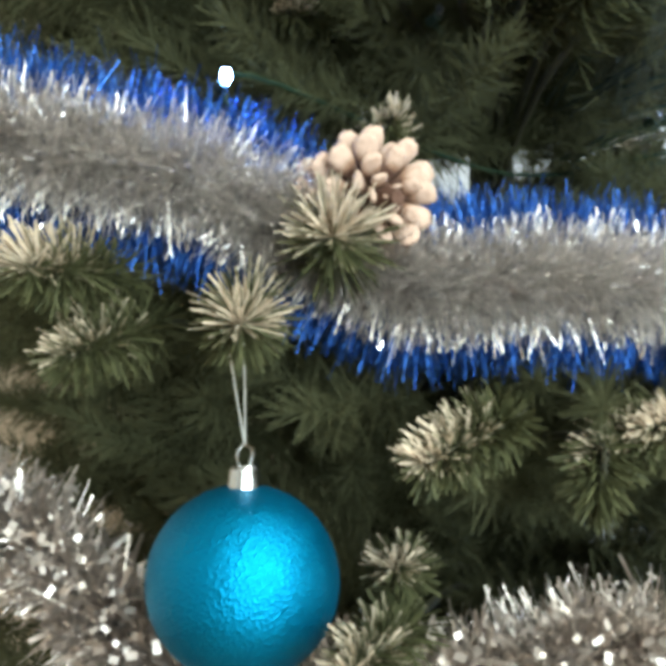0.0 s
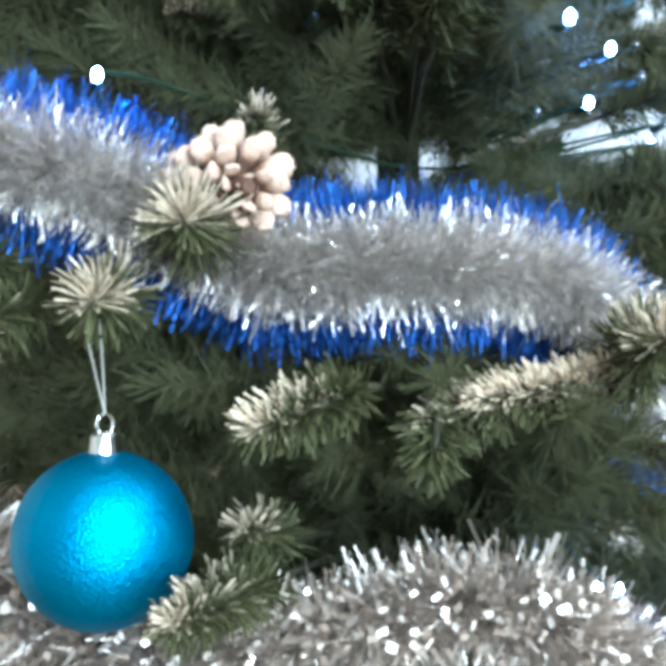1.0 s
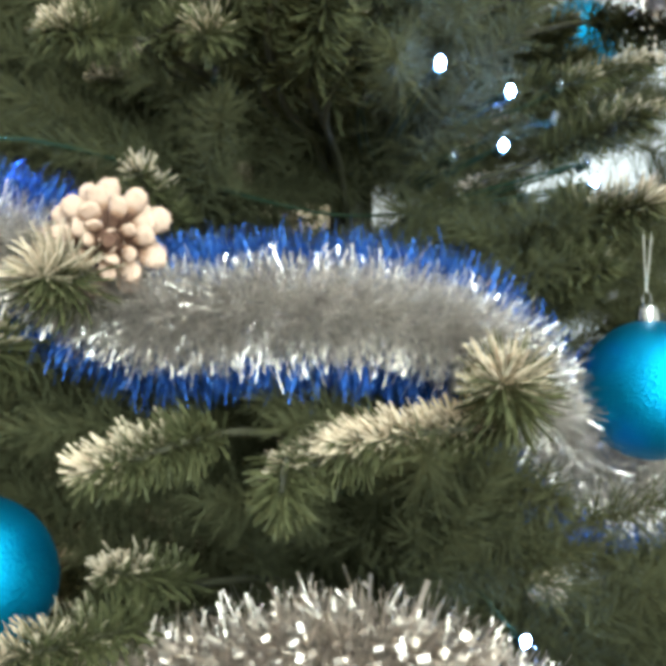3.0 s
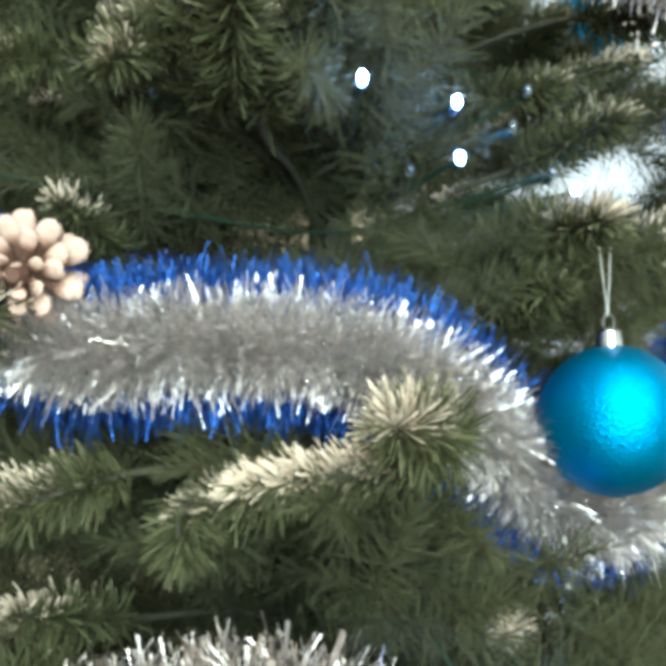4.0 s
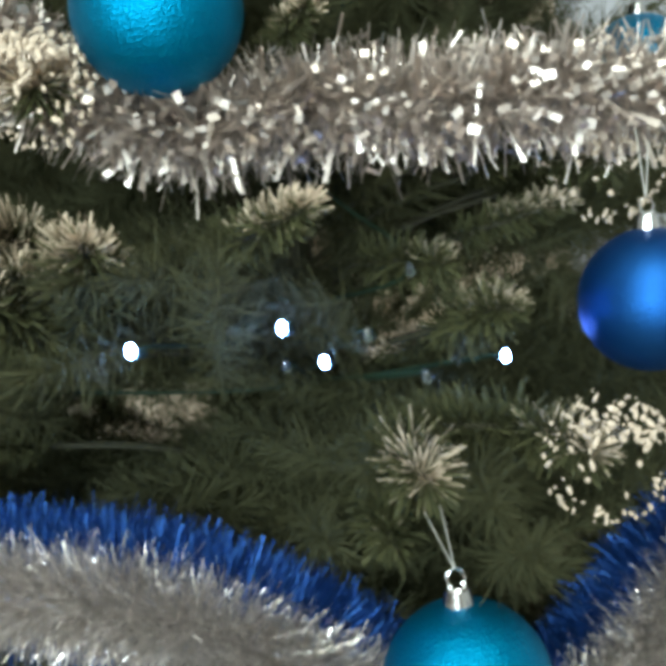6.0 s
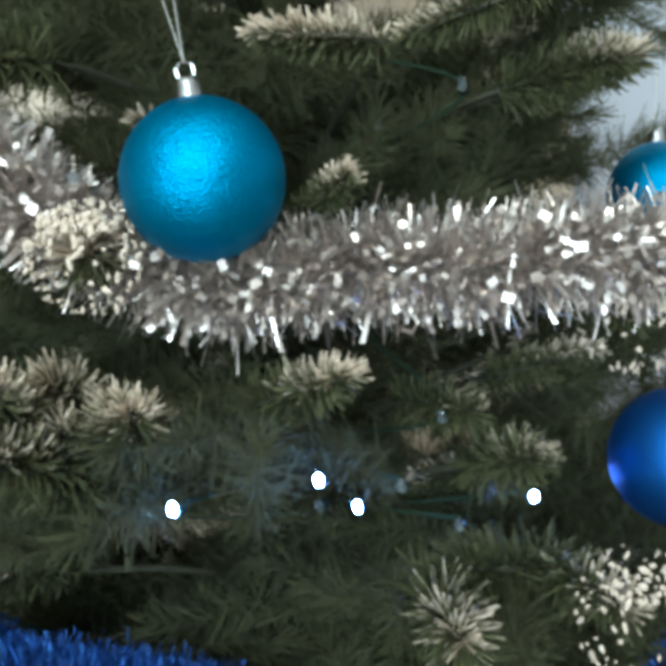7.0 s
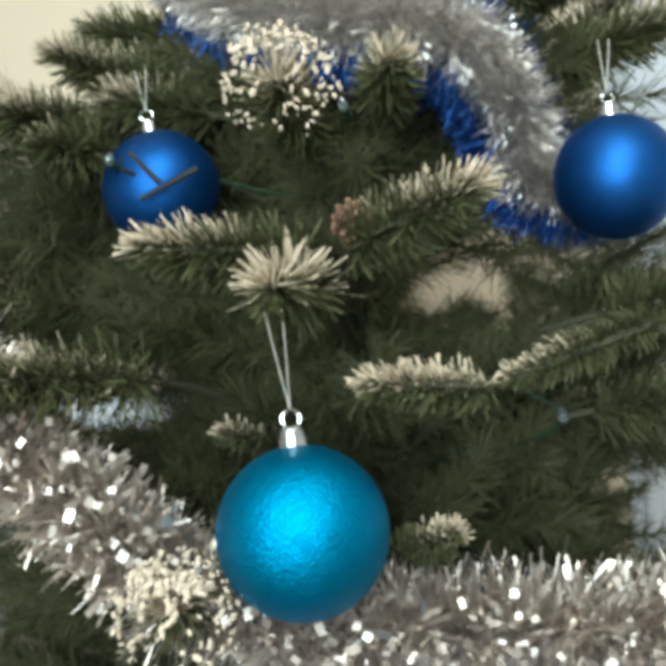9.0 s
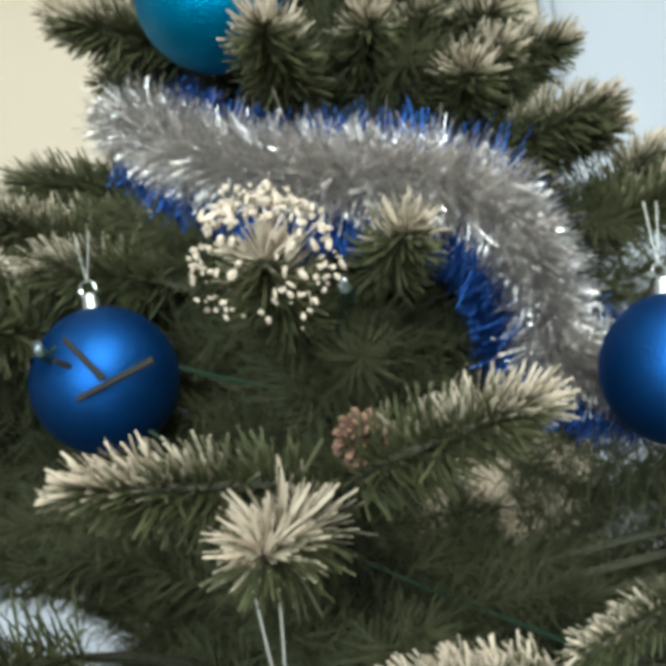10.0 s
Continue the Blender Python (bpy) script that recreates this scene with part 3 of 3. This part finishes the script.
def strands(name, line, count, length, width, mat, seed, spread, out_bias, lean=0.32, inner=0.04, outer=1.0, flat_by=0.0, least=0.45):
    """Foil strips that stand out all round a line. spread: how far from facing outwards they may turn, least and most (degrees)."""
    rng = np.random.default_rng(seed)
    pts = np.array([tuple(p) for p in line])
    seg = np.linalg.norm(np.diff(pts, axis=0), axis=1)
    cum = np.r_[0, np.cumsum(seg)]
    s = rng.random(count) * cum[-1]
    k = np.clip(np.searchsorted(cum, s) - 1, 0, len(seg) - 1)
    f = ((s - cum[k]) / seg[k])[:, None]
    base = pts[k] * (1 - f) + pts[k + 1] * f + rng.normal(0, 0.0035, (count, 3))
    tan = (pts[k + 1] - pts[k]) / seg[k][:, None]
    out = base - np.array([AXIS.x, AXIS.y, 0])
    out[:, 2] = 0
    out /= np.linalg.norm(out, axis=1)[:, None]
    out = 0.45 * out + np.array([0.08, -0.75, 0.0])
    out -= (out * tan).sum(1, keepdims=True) * tan
    out /= np.linalg.norm(out, axis=1)[:, None]
    up = np.cross(tan, out)
    ang = np.radians(rng.uniform(*spread, count)) * np.where(rng.random(count) < 0.5, 1, -1)
    d = np.cos(ang)[:, None] * out + np.sin(ang)[:, None] * up + rng.normal(0, lean, (count, 1)) * tan
    d /= np.linalg.norm(d, axis=1)[:, None]
    size = length * rng.uniform(least, 1.06, count) * (1 - flat_by * np.sin(ang) ** 2)
    side = np.cross(d, rng.normal(size=(count, 3)))
    side /= np.linalg.norm(side, axis=1)[:, None]
    flat = np.cross(d, side)
    curl = rng.normal(0, 0.26, (count, 1)) * flat + rng.normal(0, 0.08, (count, 1)) * side
    twist = rng.normal(0, 0.6, count)[:, None]
    wide = width * rng.uniform(0.75, 1.3, (count, 1))
    base = base + out * out_bias
    verts = np.empty((count, 6, 3))
    for n, g in enumerate(np.linspace(inner, outer, 3)):
        mid = base + (size * g)[:, None] * d + (size * g * g)[:, None] * curl
        across = np.cos(twist * g) * side + np.sin(twist * g) * flat
        verts[:, 2 * n], verts[:, 2 * n + 1] = mid - across * wide / 2, mid + across * wide / 2
    faces = np.array([[0, 1, 3, 2], [2, 3, 5, 4]])
    idx = (np.arange(count)[:, None, None] * 6 + faces[None]).reshape(-1, 4)
    me = bpy.data.meshes.new(name)
    me.from_pydata(verts.reshape(-1, 3).tolist(), [], idx.tolist())
    me.materials.append(mat)
    return me


def flakes(name, line, count, length, tall, wide, mat, seed):
    """Small square foil ends bent over at the outside of a garland, facing outwards at uneven tilts."""
    rng = np.random.default_rng(seed)
    pts = np.array([tuple(p) for p in line])
    k = rng.integers(0, len(pts) - 1, count)
    f = rng.random((count, 1))
    d = rng.normal(size=(count, 3)) + np.array([0.1, -0.5, 0.0])
    d /= np.linalg.norm(d, axis=1)[:, None]
    mid = pts[k] * (1 - f) + pts[k + 1] * f + d * (length * rng.uniform(0.55, 1.0, count))[:, None]
    face = d + rng.normal(0, 0.38, (count, 3))
    a = np.cross(face, rng.normal(size=(count, 3)))
    a /= np.linalg.norm(a, axis=1)[:, None]
    b = np.cross(face, a)
    b /= np.linalg.norm(b, axis=1)[:, None]
    a *= (tall / 2 * rng.uniform(0.5, 1.1, count))[:, None]
    b *= (wide / 2 * rng.uniform(0.5, 1.1, count))[:, None]
    verts = np.stack([mid - a - b, mid + a - b, mid + a + b, mid - a + b], 1)
    me = bpy.data.meshes.new(name)
    me.from_pydata(verts.reshape(-1, 3).tolist(), [], (np.arange(count)[:, None] * 4 + np.arange(4)).tolist())
    me.materials.append(mat)
    return me


def garland(points, label, seed, blue, wide=False, per_metre=80000, length=0.034):
    line = bend(points, 10)
    run = sum((b - a).length for a, b in zip(line, line[1:]))
    top = tagged(new("tinsel_garland"), label, "tinsel garland", "garlands on the tree")
    top.location = line[0]
    back = -line[0]
    bm = bmesh.new()
    tube(bm, [p + back for p in line], 0.0022, 6)
    part("core", mesh_of("core", bm, SILVER), top, "twisted silver core wire")
    shifted = Matrix.Translation(back)

    def put(name, me, text):
        me.transform(shifted)
        part(name, me, top, text, "stuff")

    if wide:
        put("bold_tinsel", strands("bold_tinsel", line, int(run * 3000), length * 0.92, 0.0027, WIDE_SILVER, seed + 2, (0, 180), 0.0, 0.5), "broad square-ended foil strips")
        put("silver_tinsel", strands("silver_tinsel", line, int(run * 9000), length, 0.0009, WIDE_SILVER, seed, (0, 180), 0.0, 0.5), "wide silver foil strips")
        put("wide_flake", flakes("wide_flake", line, int(run * 2600), length, 0.0056, 0.0040, FLAKE, seed + 3), "small square foil flakes")
        put("fine_tinsel", strands("fine_tinsel", line, int(run * 16000), length * 0.95, 0.0004, WIDE_SILVER, seed + 5, (0, 180), 0.0, 0.5), "fine silver foil strips")
    else:
        put("silver_tinsel", strands("silver_tinsel", line, int(run * per_metre), length, 0.00032, SILVER, seed, (0, 180), 0.0, flat_by=0.14), "fine silver foil strips")
        put("bright_tinsel", strands("bright_tinsel", line, int(run * 19000), length, 0.00055, SPARKLE, seed + 4, (0, 130), 0.0, 0.6, 0.82, 0.95, flat_by=0.14), "brighter silver foil strips")
    if blue:
        put("blue_tinsel", strands("blue_tinsel", line, int(run * per_metre * 1.2), length * 1.22, 0.00036, BLUE, seed + 9, (98, 180), -0.005, lean=0.2, least=0.82), "blue foil strips round the back and edges")


garland(
    LINE_A,
    "silver tinsel garland with blue edges draped over branches", 3, True)
garland(
    LINE_B,
    "wide-cut shiny silver tinsel garland draped over branches", 21, False, True, length=0.033)
garland(
    LINE_C,
    "wide-cut shiny silver tinsel garland on lower branches", 33, False, True, length=0.036)
garland(
    LINE_D,
    "silver tinsel garland with blue edges near the top", 51, True, length=0.028)

# ---------------------------------------------------------------- baubles


def ball_mesh(name, mat):
    bm = bmesh.new()
    bmesh.ops.create_uvsphere(bm, u_segments=64, v_segments=40, radius=0.04)
    for f in bm.faces:
        f.smooth = True
    return mesh_of(name, bm, mat)


def cap_mesh():
    bm = bmesh.new()
    rings = []
    sides = 24
    for z, r in ((0.0385, 0.0066), (0.0395, 0.0068), (0.0470, 0.0060), (0.0485, 0.0050), (0.0488, 0.0)):
        rings.append([bm.verts.new((r * (1 + (0.06 if (i % 2 and z < 0.04) else 0)) * math.cos(2 * math.pi * i / sides), r * math.sin(2 * math.pi * i / sides), z)) for i in range(sides)])
    for one, two in zip(rings, rings[1:]):
        for i in range(sides):
            bm.faces.new((one[i], one[(i + 1) % sides], two[(i + 1) % sides], two[i]))
    bmesh.ops.remove_doubles(bm, verts=bm.verts[:], dist=1e-5)
    return mesh_of("cap", bm, CHROME)


def loop_mesh():
    bm = bmesh.new()
    tube(bm, [Vector((0.0042 * math.cos(a), 0, 0.0520 + 0.0046 * math.sin(a))) for a in [2 * math.pi * k / 16 for k in range(17)]], 0.0006, 6)
    return mesh_of("ring", bm, CHROME)


BALLS = {"teal": ball_mesh("ball", TEAL), "blue": ball_mesh("ball", ROYAL)}
CAP, RING = cap_mesh(), loop_mesh()


def bauble(at, hang, colour, label, tilt=0.0, size=1.0):
    top = tagged(new("bauble"), label, "bauble", "baubles on the tree")
    top.matrix_world = Matrix.Translation(at) @ pose(0, 0, 0, 0, tilt, 25) @ Matrix.Scale(size, 4)
    inv = top.matrix_world.inverted()
    part("ball", BALLS[colour], top)
    part("cap", CAP, top, "silver metal cap")
    part("ring", RING, top, "silver wire ring")
    ring = Vector((0, 0, 0.0566))
    knot = inv @ Vector(hang)
    for s in (-1, 1):
        bm = bmesh.new()
        mid = ring.lerp(knot, 0.5) + Vector((s * 0.0022, 0, 0))
        tube(bm, bend([ring, mid, knot + Vector((s * 0.004, 0, 0))], 5), 0.00035, 5)
        part("thread", mesh_of("thread", bm, THREAD), top, "thin silver hanging thread")


bauble(HANG[0], (0.124, -0.058, 1.078), "teal", "teal satin bauble hanging from a frosted tip by the pine cone", 1)
bauble(HANG[1], (0.487, -0.046, 1.150), "teal", "teal satin bauble hanging against the blue-edged tinsel", -2)
bauble(HANG[2], (0.379, -0.066, 1.478), "teal", "teal satin bauble resting on the wide silver tinsel", -4, 0.965)
bauble(HANG[3], (0.612, 0.262, 1.460), "teal", "teal bauble far back near the pale wall", 0, 0.93)
bauble(HANG[4], (0.258, 0.060, 1.650), "blue", "royal blue satin bauble deep between branches", -10, 0.89)
bauble(HANG[5], (0.531, 0.090, 1.640), "blue", "royal blue satin bauble beside the upper tinsel", -3, 0.88)
bauble(HANG[6], (0.590, 0.016, 1.310), "blue", "royal blue satin bauble under the silver tinsel", 0, 0.85)
bauble(HANG[7], (0.332, 0.060, 1.850), "teal", "teal satin bauble high up half behind a frosted tip", 0)

# ---------------------------------------------------------------- pine cone


FROSTED = (0.35, 1.0)


def scale_mesh(seed):
    """A woody paddle along y: thin brown stalk, thick rounded frosted end."""
    rng = random.Random(seed)
    bm = bmesh.new()
    rows, sides = [], 10
    for t, w, h in ((0.0, 0.45, 0.6), (0.30, 0.60, 0.8), (0.52, 0.86, 1.0), (0.72, 1.05, 1.1), (0.87, 1.05, 1.0), (0.96, 0.80, 0.75), (1.0, 0.42, 0.4)):
        wob = rng.uniform(0.94, 1.06)
        rows.append([bm.verts.new((0.0051 * w * wob * math.cos(2 * math.pi * i / sides), 0.025 * t + rng.uniform(-12e-4, 12e-4), 0.0022 * h * math.sin(2 * math.pi * i / sides) + 0.004 * t * t)) for i in range(sides)])
    for one, two in zip(rows, rows[1:]):
        for i in range(sides):
            bm.faces.new((one[i], one[(i + 1) % sides], two[(i + 1) % sides], two[i]))
    bm.faces.new(rows[0][::-1])
    bm.faces.new(rows[-1])
    for f in bm.faces:
        f.smooth = True
    me = mesh_of("scale", bm, CONE_SCALE)
    level = [min(1.0, max(0.0, (v.co.y / 0.025 - 0.40) * 2.6 * FROSTED[seed < 4])) for v in me.vertices]
    me.attributes.new("frost", "FLOAT", "POINT").data.foreach_set("value", level)
    return me


CONE_MESH = [scale_mesh(k) for k in range(8)]


def pine_cone(at, way, size, label, seed, bare=0):
    top = tagged(new("pine_cone"), label, "pine cone")
    top.matrix_world = along(at, way)
    bm = bmesh.new()
    tube(bm, [Vector((0, 0, z * size)) for z in (-0.030, -0.01, 0.012, 0.022)], [0.004 * size, 0.006 * size, 0.006 * size, 0.003 * size], 10)
    me = mesh_of("cone_core", bm, CONE_SCALE)
    me.attributes.new("frost", "FLOAT", "POINT")
    part("cone_core", me, top, "brown cone core")
    rng = random.Random(seed)
    k = 0
    for ring, lift, z, s in ((11, -22, -0.017, 0.98), (11, -6, -0.012, 1.10), (9, 8, -0.006, 1.02), (7, 24, 0.0, 0.84), (5, 44, 0.005, 0.62), (3, 68, 0.008, 0.42)):
        for i in range(ring):
            g = size * s * rng.uniform(0.9, 1.1)
            ob = part("scale", CONE_MESH[(i + k) % 4 + bare], top)
            turn = Euler((radians(lift + rng.uniform(-10, 10)), radians(rng.uniform(-18, 18)), 0)).to_matrix().to_4x4()
            ob.matrix_basis = pose(0, 0, z * size, 0, 0, 360 * i / ring + 25 * k + rng.uniform(-9, 9)) @ turn @ Matrix.Scale(g, 4) @ Matrix.Translation((0, 0.003, 0))
        k += 1


pine_cone(Vector((0.193, -0.035, 1.141)), (0.05, -0.95, -0.10), 1.05, "pine cone with white-frosted scales on the tinsel", 4)
pine_cone(Vector((0.398, 0.004, 1.530)), (-0.5, -0.8, 0.1), 0.42, "small brown pine cone beside a frosted branch", 8, 4)

# ---------------------------------------------------------------- string of lights
BULBS = [
    ((0.132, -0.010, 1.195), True), ((0.338, 0.002, 1.231), False), ((0.402, 0.032, 1.206), False), ((0.412, -0.040, 0.926), True),
    ((0.360, -0.065, 1.231), True), ((0.428, 0.015, 1.209), True), ((0.517, 0.067, 1.199), True), ((0.451, 0.039, 1.409), False),
    ((0.418, -0.020, 1.232), True), ((0.455, 0.000, 1.224), False), ((0.481, 0.010, 1.200), False), ((0.474, 0.030, 1.253), False),
    ((0.255, 0.025, 1.248), False), ((0.396, 0.010, 1.594), False), ((0.256, 0.022, 1.584), False), ((0.495, 0.060, 1.429), False),
]
top = tagged(new("light_string"), "string of small cold-white lights on a green cable", "string lights")
stops = sorted([Vector(p) for p, _ in BULBS], key=lambda p: p.z)
top.location = stops[0]
route = []
for p, q in zip(stops, stops[1:] + [stops[-1]]):
    route.append(p + Vector((0, 0.012, 0)) - stops[0])
    if q != p:
        route.append(p.lerp(q, 0.5).lerp(Vector((AXIS.x, AXIS.y, 0.5 * (p.z + q.z) - 0.03)), 0.6) - stops[0])
line = bend(route, 10)
bm = bmesh.new()
tube(bm, line, 0.0011, 5)
part("cable", mesh_of("cable", bm, CABLE), top, "thin dark green cable")
for p, on in BULBS:
    p = Vector(p)
    bm = bmesh.new()
    bmesh.ops.create_uvsphere(bm, u_segments=12, v_segments=8, radius=0.0023)
    for v in bm.verts:
        v.co.z *= 1.5
    bulb = part("bulb", mesh_of("bulb", bm, LED if on else LED_OFF), top, "small lit cold-white bulb" if on else "small clear unlit bulb")
    bulb.location = p - stops[0]
    bm = bmesh.new()
    tube(bm, [Vector((0, 0.012, -0.003)), Vector((0, 0.002, -0.002))], 0.0026, 8)
    part("socket", mesh_of("socket", bm, CABLE), bulb, "green bulb socket")
